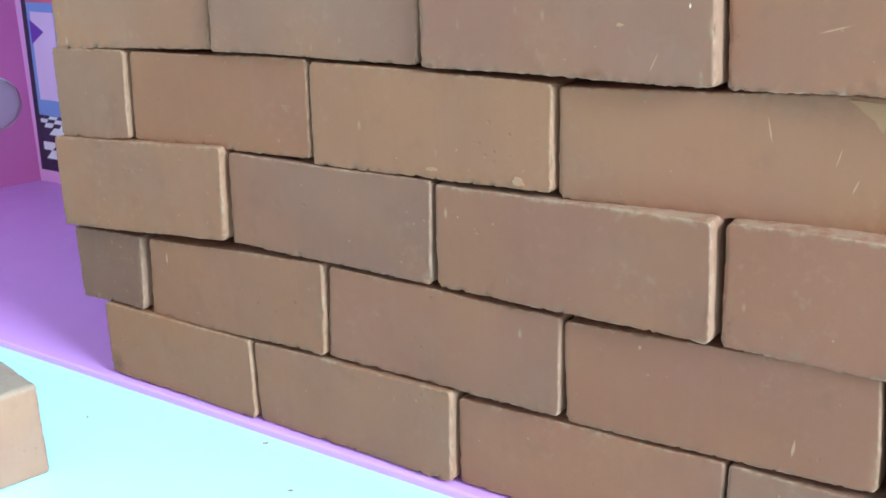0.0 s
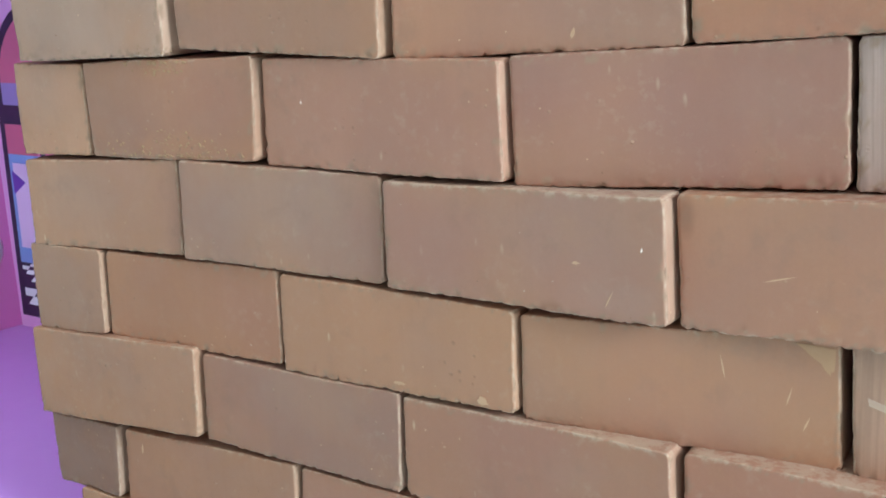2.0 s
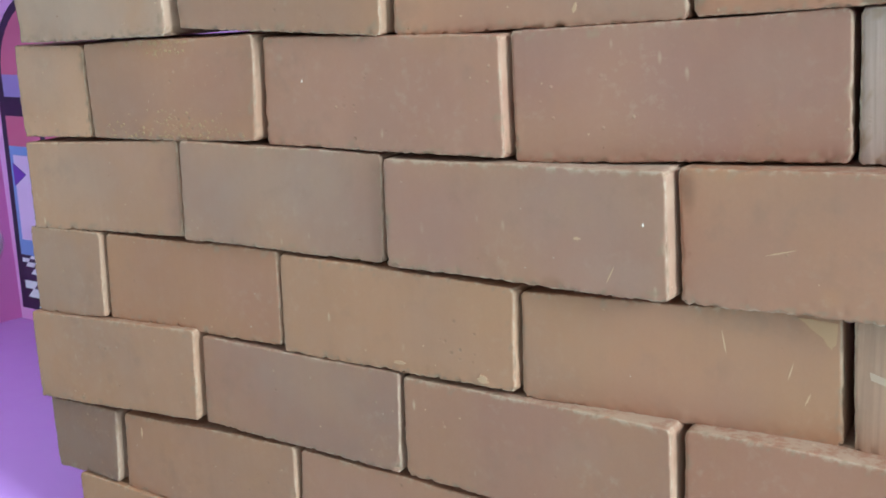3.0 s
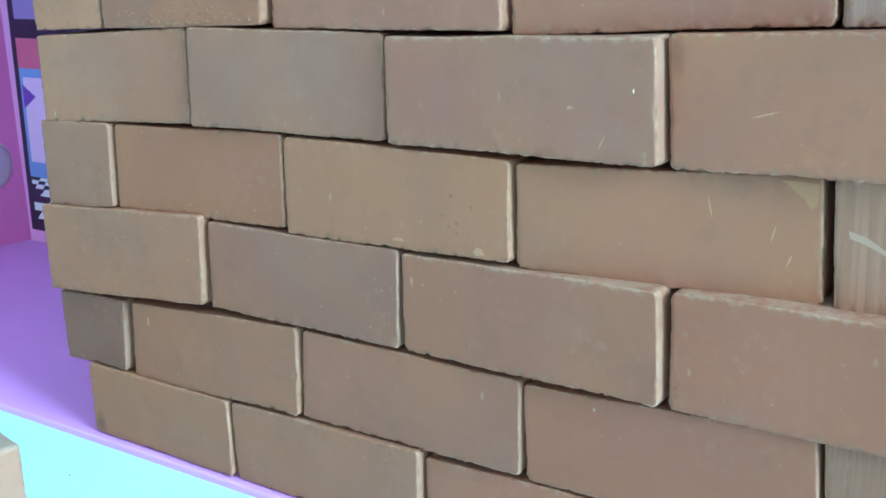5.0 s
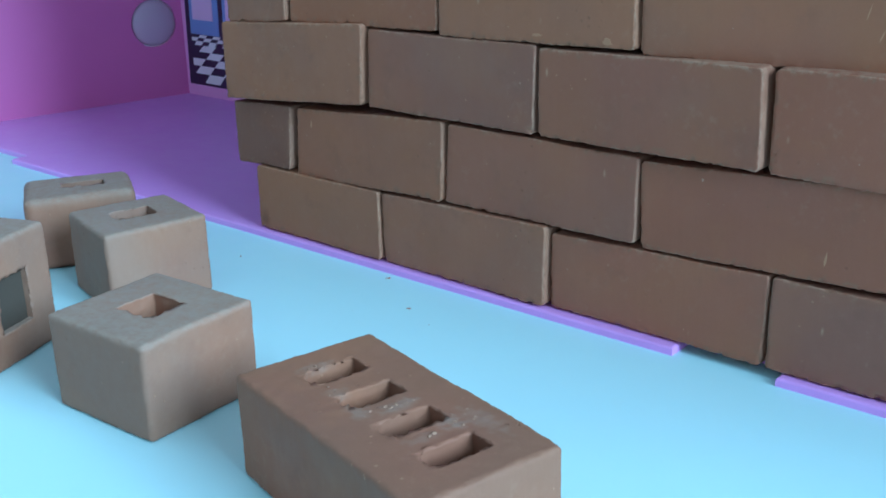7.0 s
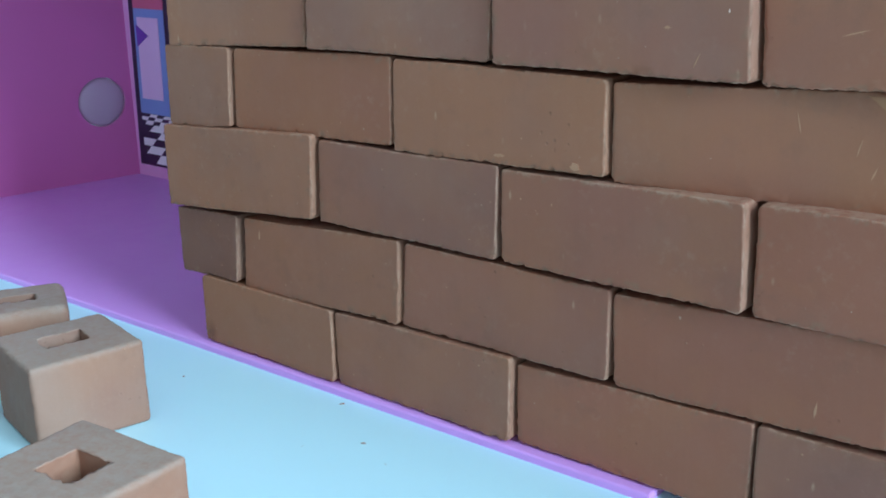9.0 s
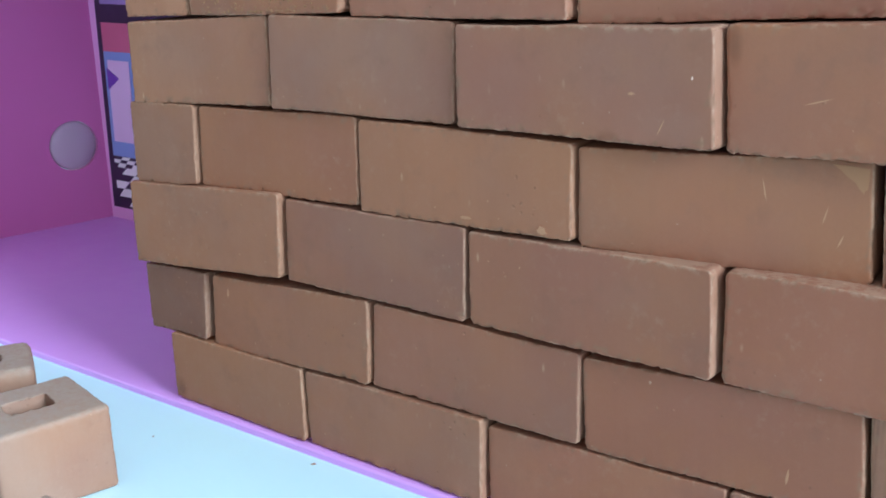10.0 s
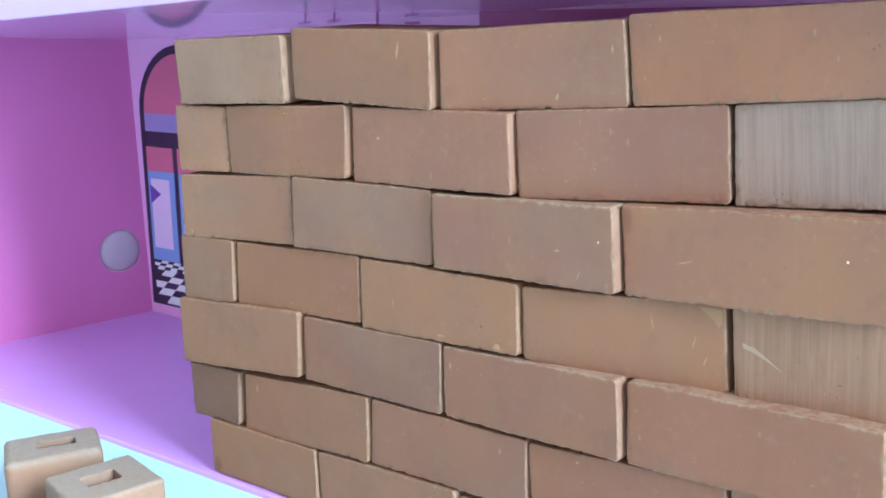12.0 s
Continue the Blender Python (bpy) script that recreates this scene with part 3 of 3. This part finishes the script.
laid(-315.38, -247.03, 116.24, 120.28, 143.8, 148.18, -0.07, 0.42, (167, 143, 126), lean=(1.1, 0.7))
laid(-244.67, -174.99, 120.05, 120.72, 148.55, 148.37, -1.36, 0.53, (146, 128, 119), lean=(1.4, 0.7))
laid(-173.21, -98.13, 120.5, 121.45, 147.86, 149.99, -1.15, -1.97, (154, 128, 118), crown=1.0, lean=(0.1, -1.2))
laid(-96.93, -12.67, 120.47, 123.14, 150.27, 153.26, 1.63, 1.73, (160, 128, 108), crown=0.6, lean=(-1.2, -1.2))

laid(-315.97, -283.38, 145.73, 147.22, 174.1, 174.36, 1.02, 0.97, (190, 162, 140), lean=(0.4, -0.0))
laid(-281.79, -214.39, 147.39, 150.01, 174.92, 177.96, 0.1, -0.61, (154, 122, 102), lean=(0.0, 0.8))
laid(-212.78, -138.31, 148.71, 150.3, 177.12, 177.99, 1.48, -1.34, (164, 133, 119), lean=(0.8, -0.6))
laid(-136.89, -64.13, 149.27, 152.39, 178.42, 182.6, 1.05, 9.02, (142, 109, 99), lean=(-0.6, -1.3))
laid(-63.13, 19.94, 152.19, 157.04, 182.61, 188.09, 9.52, 10.52, (152, 157, 160), WIRECUT, 1.2, "pale grey brick with vertical drag marks", lean=(-1.3, -1.3))

laid(-308.95, -243.62, 175.43, 177.58, 201.97, 203.91, -1.89, -2.59, (170, 155, 143), CLAY, 1.5, "grey-tan worn brick", lean=(-0.8, -0.3))
laid(-240.43, -171.52, 179.77, 177.86, 206.3, 205.38, -0.54, -1.34, (156, 128, 108), lean=(-0.3, 0.0))
laid(-169.22, -98.29, 177.56, 180.83, 204.95, 208.36, 0.68, 6.25, (162, 132, 113), lean=(0.0, -1.4))
laid(-97.29, -11.8, 181.16, 186.61, 209.62, 212.52, 6.81, 8.81, (158, 119, 102), lean=(-1.6, -1.6))


# ---- chips, scratches and grit that show on single bricks ----
SCAR = plastic("fresh_clay_scar", (0.53, 0.235, 0.13), 0.75, 0.5, 0.3)
GRIT = plastic("white_grit", (0.918, 0.617, 0.504), 0.6)
PALECLAY = plastic("pale_clay_scar", (0.46, 0.232, 0.158), 0.75, 0.5, 0.3)
BROKEN = plastic("broken_clay", (0.45, 0.182, 0.09), 0.8, 0.6, 0.5)
STAIN = plastic("dark_clay_scar", (0.252, 0.0904, 0.0485), 0.8, 0.5, 0.3)


def mark(brick, x, z, outline, material, name="scar", proud=0.00004):
    """A thin scar on a brick's face: (x, z) in mm in the place, the outline in mm about it."""
    inv = (WALL.matrix_basis @ brick.matrix_parent_inverse @ brick.matrix_basis).inverted()
    here = inv @ Vector((x / 1000, 0.222, z / 1000))
    near = [v.co.y for v in brick.data.vertices if v.co.y < 0 and abs(v.co.x - here.x) < 0.003 and abs(v.co.z - here.z) < 0.003 and v.co.y < -DEPTH / 2 + 0.0012]
    face = (sum(near) / len(near) if near else -DEPTH / 2) - 2 * proud
    if name == "chip" and near:
        face = min(near) - proud
    return part(name, flat_bm([(here.x + a / 1000, here.z + c / 1000) for a, c in outline], face + 0.0006, 0.0006), material, brick)


def sliver(length, width, lean):
    """A scratch's outline: pointed at both ends, leaning by degrees from upright."""
    s, c = math.sin(radians(lean)), math.cos(radians(lean))
    pts = [(0, -0.5), (0.5, -0.12), (0.42, 0.2), (0.1, 0.5), (-0.3, 0.15), (-0.45, -0.2)]
    return [(u * width * c + w * length * s, -u * width * s + w * length * c) for u, w in pts]


def blob(w, h, seed):
    """A ragged patch's outline."""
    rnd = random.Random(seed)
    return [(w / 2 * rnd.uniform(0.45, 1.1) * math.cos(a), h / 2 * rnd.uniform(0.45, 1.1) * math.sin(a)) for a in [i * math.pi / 9 for i in range(18)]]


def grain(r, seed):
    rnd = random.Random(seed)
    return [(r * rnd.uniform(0.6, 1.2) * math.cos(a), r * rnd.uniform(0.6, 1.2) * math.sin(a)) for a in [i * math.pi / 4 for i in range(8)]]


LAID = [o for o in WALL.children]
BY = {}
for o in LAID:
    c = (WALL.matrix_basis @ o.matrix_parent_inverse @ o.matrix_basis).translation
    BY.setdefault(round((c.z - FLOOR_Z) / 0.0297), []).append(o)
for row in BY.values():
    row.sort(key=lambda o: o.matrix_basis.translation.x)
mark(BY[3][3], -67.8, 117.2, [(-3.9, 2.7), (-0.5, 2.6), (4.3, 2.2), (4.2, -1.0), (3.9, -4.9), (3.1, -3.4), (2.2, -2.6), (1.4, -1.2), (0.0, -0.3), (-1.2, 0.6), (-2.2, 1.6)], BROKEN, "chip")
mark(BY[3][3], -87.0, 112.3, sliver(5.5, 0.42, -12), SCAR)
mark(BY[3][3], -72.6, 107.7, sliver(4.5, 0.4, 14), SCAR)
mark(BY[3][3], -68.8, 102.0, sliver(3.5, 0.5, 20), SCAR)
mark(BY[3][4], -50.2, 107.4, [(-7.0, 3.0), (-3.0, 1.7), (1.0, -0.9), (5.5, -4.4), (0.5, -1.6), (-3.5, 0.3), (-6.5, 1.2)], PALECLAY, "chip")
mark(BY[4][3], -74.9, 134.2, sliver(7.0, 0.4, 75), SCAR)
mark(BY[4][3], -25.1, 140.5, grain(0.5, 1), GRIT, "grit")
mark(BY[4][2], -103.6, 138.1, sliver(1.1, 0.45, 0), GRIT, "grit")
mark(BY[4][2], -131.2, 123.3, blob(4.0, 1.4, 4), STAIN)
mark(BY[4][2], -155.4, 122.4, blob(2.2, 1.2, 5), STAIN)
mark(BY[4][2], -162.9, 122.3, blob(2.6, 1.1, 6), STAIN)
mark(BY[4][2], -119.6, 133.4, blob(2.6, 0.9, 12), SCAR)
mark(BY[4][2], -111.4, 125.9, sliver(4.6, 0.34, 25), SCAR)
mark(BY[5][2], -198.9, 166.2, sliver(1.0, 0.35, 5), GRIT, "grit")
mark(BY[5][2], -173.5, 152.1, sliver(0.9, 0.35, 0), GRIT, "grit")
mark(BY[5][1], -252.6, 149.7, grain(0.45, 3), GRIT, "grit")


def smudge(brick, key, x, z, rx, rz, amount):
    """A soft fired-in stain on a brick's face: (x, z) and radii in mm in the place."""
    inv = (WALL.matrix_basis @ brick.matrix_parent_inverse @ brick.matrix_basis).inverted()
    here = inv @ Vector((x / 1000, 0.222, z / 1000))
    data = brick.data.attributes[key].data
    for v in brick.data.vertices:
        du, dw = (v.co.x - here.x) * 1000 / rx, (v.co.z - here.z) * 1000 / rz
        wob = 0.35 * noise.noise(v.co * 1000 / 5)
        f = max(0.0, 1 - math.hypot(du, dw) + wob)
        if f > 0:
            data[v.index].value = max(data[v.index].value, amount * min(1.0, f * 1.6))


smudge(BY[6][0], "ash", -281.6, 190.0, 34, 16, 0.55)
smudge(BY[6][0], "ochre", -255.4, 186.2, 7, 8, 0.50)
smudge(BY[6][0], "ochre", -255.3, 183.0, 9, 7, 0.30)
smudge(BY[4][1], "ash", -208.4, 138.9, 30, 17, 0.37)
smudge(BY[4][1], "rose", -178.1, 135.8, 10, 16, 0.40)
smudge(BY[4][2], "ash", -110.5, 126.4, 14, 6, 0.34)
smudge(BY[4][2], "ash", -120.8, 141.2, 26, 12, 0.22)
smudge(BY[4][2], "rose", -157.0, 134.8, 24, 16, 0.35)
smudge(BY[3][2], "ochre", -180.1, 109.6, 26, 14, 0.28)
smudge(BY[3][3], "ochre", -113.3, 110.0, 24, 13, 0.35)
smudge(BY[3][3], "ochre", -78.0, 108.6, 16, 10, 0.30)
smudge(BY[3][3], "ochre", -96.4, 102.5, 10, 8, 0.30)
smudge(BY[4][3], "char", -95.4, 146.8, 2.4, 5.5, 0.90)
smudge(BY[4][3], "ochre", -89.5, 150.8, 9, 3.2, 0.75)
smudge(BY[4][3], "ochre", -64.5, 126.3, 3, 3, 0.50)
smudge(BY[4][0], "ash", -294.0, 134.1, 22, 12, 0.19)
smudge(BY[4][0], "rose", -250.3, 134.0, 8, 14, 0.35)
smudge(BY[5][0], "ash", -305.5, 162.5, 16, 14, 0.19)
smudge(BY[5][1], "rose", -232.5, 163.3, 20, 14, 0.30)
smudge(BY[5][1], "ochre", -240.0, 152.5, 26, 5, 0.62)
smudge(BY[5][1], "ochre", -248.0, 174.0, 12, 4, 0.55)
smudge(BY[6][0], "ochre", -262.0, 190.0, 10, 9, 0.45)
smudge(BY[5][2], "rose", -166.3, 162.9, 34, 18, 0.35)
smudge(BY[5][3], "rose", -110.1, 169.7, 30, 18, 0.40)
smudge(BY[5][3], "ash", -80.2, 170.5, 12, 7, 0.19)
smudge(BY[5][3], "rose", -89.8, 160.7, 26, 10, 0.30)
smudge(BY[3][0], "ash", -302.6, 103.1, 14, 12, 0.22)
smudge(BY[3][1], "rose", -223.4, 105.2, 18, 12, 0.30)
smudge(BY[2][1], "ash", -205.4, 84.5, 28, 15, 0.31)
smudge(BY[2][1], "rose", -229.1, 74.6, 14, 12, 0.30)
smudge(BY[2][2], "rose", -137.3, 87.0, 30, 14, 0.30)
smudge(BY[2][0], "ochre", -311.7, 76.2, 20, 10, 0.25)
smudge(BY[0][1], "ash", -170.2, 21.0, 9, 16, 0.37)
smudge(BY[0][1], "ochre", -224.1, 24.3, 20, 10, 0.25)
smudge(BY[0][0], "char", -305.9, 9.6, 4, 5, 0.70)
smudge(BY[1][0], "ash", -308.4, 41.2, 12, 12, 0.19)
smudge(BY[1][0], "ash", -288.2, 44.4, 2.5, 9, 0.50)
smudge(BY[1][1], "ochre", -252.3, 47.8, 20, 12, 0.25)
smudge(BY[1][2], "ochre", -167.2, 48.6, 22, 12, 0.25)
smudge(BY[1][2], "rose", -183.0, 31.9, 12, 9, 0.30)
smudge(BY[1][3], "rose", -98.8, 58.5, 34, 16, 0.35)
smudge(BY[2][2], "ash", -120.5, 80.1, 12, 8, 0.22)
smudge(BY[4][2], "char", -126.2, 121.6, 4, 2.2, 0.60)
smudge(BY[6][2], "rose", -117.6, 196.9, 28, 16, 0.30)
SAND = plastic("sandy_crust", (0.37, 0.16, 0.078), 0.9, 0.6, 0.3)
rnd = random.Random(21)


def crust(brick, count, spot):
    """Sand and crumbs baked onto a brick's face; spot() gives each grain's (x, z, radius) in mm in the place."""
    inv = (WALL.matrix_basis @ brick.matrix_parent_inverse @ brick.matrix_basis).inverted()
    front = [v for v in brick.data.vertices if v.co.y < -DEPTH / 2 + 0.0025]
    bm = bmesh.new()
    for _ in range(count):
        x, z, rad = spot()
        here = inv @ Vector((x / 1000, 0.222, z / 1000))
        face = min((abs(a.co.x - here.x) + abs(a.co.z - here.z), a.co.y) for a in front)[1]
        for v in bmesh.ops.create_icosphere(bm, subdivisions=1, radius=rad / 1000)["verts"]:
            v.co = Vector((here.x, face, here.z)) + Vector((v.co.x * rnd.uniform(0.7, 1.5), v.co.y * 0.7, v.co.z * rnd.uniform(0.6, 1.2)))
    return part("sandy_crust", bm, SAND, brick, "ochre sandy crumbs baked onto the face")


def low_spot():
    x = min(-217, max(-278, rnd.gauss(rnd.choice((-243, -243, -232, -262)), 7)))
    return x, 148.0 + 0.040 * (x + 281) + rnd.random() ** 2.4 * 8.0, 0.14 + 0.38 * rnd.random() ** 2


def high_spot():
    x = rnd.gauss(-249, 5.5)
    return x, 174.3 + 0.045 * (x + 281) + rnd.uniform(0, 0.6) - rnd.random() ** 2 * 4.5, 0.14 + 0.42 * rnd.random() ** 2


def loose_spot():
    x = rnd.uniform(-272, -222)
    return x, rnd.uniform(151, 174), rnd.uniform(0.08, 0.20)


crust(BY[5][1], 190, low_spot)
crust(BY[5][1], 90, high_spot)
crust(BY[5][1], 22, loose_spot)
crust(BY[6][0], 26, lambda: (rnd.gauss(-250, 5), 178.2 + rnd.random() ** 2 * 2.5, rnd.uniform(0.1, 0.3)))
for i in range(150):
    # a few loose grains and pinholes on each of the other faces
    brick = rnd.choice(LAID)
    if brick.data.materials[0] == WIRECUT:
        continue
    c = (WALL.matrix_basis @ brick.matrix_parent_inverse @ brick.matrix_basis) @ Vector((0, 0, 0))
    low = rnd.random() < 0.6
    gx = c.x * 1000 + rnd.uniform(-0.42, 0.42) * (brick.dimensions.x * 1000)
    gz = c.z * 1000 + (1.2 + rnd.random() ** 2 * 5 if low else rnd.uniform(5, 22))
    mark(brick, gx, gz, grain(rnd.uniform(0.12, 0.30), 300 + i), rnd.choice((SCAR, STAIN, PALECLAY)), "grit")
mark(BY[6][2], -122.5, 183.6, sliver(2.6, 1.1, 15), SCAR)
mark(BY[6][1], -186.2, 198.6, sliver(6.5, 1.3, 8), SCAR)
mark(BY[1][3], -113.9, 57.9, grain(0.6, 7), PALECLAY, "grit")
mark(BY[1][3], -76.3, 41.9, sliver(4.6, 0.8, 6), SCAR)
mark(BY[1][1], -276.5, 52.3, sliver(3.6, 0.9, 4), SCAR)
mark(BY[0][0], -305.9, 9.1, blob(4.4, 4.2, 7), STAIN)
mark(BY[3][2], -146.0, 94.8, blob(4.5, 2.6, 8), SCAR, "chip")
mark(BY[3][2], -171.3, 94.6, blob(5.0, 1.3, 9), SCAR, "chip")

# ---- loose bricks on the table ----
def loose(name, length, width, height, slots, m, colour, label, group="", axis=2, seed=1.0, round_slots=False, soft=1.3):
    """A brick on the table, in its own dustier colour."""
    ob = part(name, brick_bm(length, width, height, slots, seed, 1.2, axis, round_slots=round_slots, soft=soft), CLAY)
    ob.matrix_basis = m
    ob.color = srgb(*colour)
    if group:
        # what faces up is greyer: cool light from above put into the colour
        dust = ob.data.attributes["dust"].data
        for v, nrm in zip(ob.data.vertices, ob.data.vertex_normals):
            dust[v.index].value = 0.12 + 0.80 * max(0.0, nrm.vector.z)
    return tagged(ob, label, "brick", group)


BURR = plastic("clay_crumb", (0.36, 0.185, 0.125), 0.85, 0.5, 0.3)
SLOTS = (14.3, 30.1, 46.4, 62.4)
PERFORATED = loose("perforated_brick", 0.0752, 0.0390, 0.0280, [(x - 3.9, x + 3.9, 11.8, 27.4) for x in SLOTS],
                   pose(-0.1280, 0.1040, TABLE_Z, 0, 0, -13.6), (143, 125, 110), "reddish-brown clay brick with four slots on the table", seed=41.0, round_slots=True, soft=0.9)
rnd = random.Random(9)
# clay dust and crumbs pushed up between the slots: (x, y) and radii in mm about the brick's middle
PUSHED = ((-13, -5.5, 3.5, 3.5, 0.5), (-2.5, -6.5, 5, 3.0, 0.6), (-8.0, 2.5, 3.0, 5.5, 0.35), (1.0, 2.0, 2.8, 6.5, 0.65), (14.5, 7.0, 4.0, 3.5, 0.8),
          (18.0, 13.0, 9.0, 3.5, 0.45), (-28.5, -2.0, 2.5, 6.0, 0.45), (16.5, -2.0, 2.4, 6.0, 0.35))
dust = PERFORATED.data.attributes["dust"].data
for v in PERFORATED.data.vertices:
    if v.co.z > 0.0268:
        x, y = v.co.x * 1000, v.co.y * 1000
        f = 0.0
        for cx, cy, rx, ry, amount in PUSHED:
            wob = 0.7 * noise.noise(Vector((x / 1.6, y / 1.6, 4.0)))
            f = max(f, amount * max(0.0, min(1.0, 1.6 * (1 - math.hypot((x - cx) / rx, (y - cy) / ry) + wob))))
        dust[v.index].value = 0.75 * f
        v.co.z += f * 0.00045 * max(0.0, 0.4 + noise.noise(Vector((x / 0.9, y / 0.9, 8.0))))
for cx, cy, rx, ry, amount in PUSHED:
    for _ in range(int(11 * amount)):
        gx, gy = rnd.gauss(cx, rx * 0.5), rnd.gauss(cy, ry * 0.5)
        if any(abs(gx + 37.6 - sx) < 4.6 for sx in SLOTS) and abs(gy) < 8.4:
            continue
        bm = bmesh.new()
        bmesh.ops.create_icosphere(bm, subdivisions=1, radius=rnd.uniform(0.20, 0.50) / 1000)
        for v in bm.verts:
            v.co = Vector((gx / 1000, gy / 1000, 0.0281)) + Vector((v.co.x * rnd.uniform(0.8, 1.6), v.co.y * rnd.uniform(0.8, 1.6), v.co.z * 0.7))
        part("burr", bm, BURR, PERFORATED)
GROUP = "loose half bricks"
loose("half_brick", 0.0410, 0.0394, 0.0282, [(14.0, 27.5, 13.3, 26.5)], pose(-0.2212, 0.1072, TABLE_Z, 0, 0, 3.5), (152, 142, 130), "pale brown half brick with one square slot", GROUP, seed=52.0)
loose("half_brick", 0.0352, 0.0372, 0.0285, [(11.2, 21.4, 10.4, 25.2)], pose(-0.2958, 0.1557, TABLE_Z, 0, 0, -13.0), (162, 155, 146), "pale tan half brick with one square slot", GROUP, seed=63.0)
loose("half_brick", 0.0402, 0.0315, 0.0280, [(14.0, 30.0, 13.0, 19.8)], pose(-0.3470, 0.1650, TABLE_Z, 0, 0, 60.0), (146, 136, 126), "brown half brick with a narrow slot in its top", GROUP, seed=74.0, soft=2.8)
STOOD = loose("half_brick", 0.0300, 0.0365, 0.0400, [(11.4, 25.2, 11.4, 28.4)], pose(-0.2893, 0.0907, TABLE_Z, 0, 0, 21.6), (150, 140, 129), "half brick stood on its side, slot facing out", GROUP, axis=0, seed=85.0)
# an added dark plate stands in for the shade deep in this slot
part("slot_filling", box_bm(0.0085, 0.0128, -0.0072, 0.0073, 0.0110, 0.0288, 0.0004), plastic("dark_slot_shade", (0.070, 0.046, 0.034), 0.8, 0.4, 0.3), STOOD, "dark plate inside the slot, in place of its shade")


# ---- crumbs of clay on the table ----
def crumbs():
    rnd = random.Random(5)
    bm = bmesh.new()
    for cx, cy, spread, count in ((-0.2328, 0.2165, 0.0008, 3), (-0.2944, 0.1989, 0.0006, 2), (-0.2067, 0.1990, 0.0008, 3), (-0.3660, 0.2090, 0.0009, 6), (-0.215, 0.190, 0.02, 2)):
        for _ in range(count):
            r = rnd.uniform(0.00014, 0.00040)
            g = bmesh.ops.create_icosphere(bm, subdivisions=1, radius=r)["verts"]
            x, y = cx + rnd.gauss(0, spread), cy + rnd.gauss(0, spread * 0.6)
            for v in g:
                v.co = Vector((x, y, TABLE_Z + r * 0.5)) + v.co * rnd.uniform(0.7, 1.3)
    ob = part("clay_crumbs", bm, CLAY)
    ob.color = srgb(170, 150, 140)
    tagged(ob, "scattered brown clay crumbs on the table", "crumbs", kind="stuff")


crumbs()
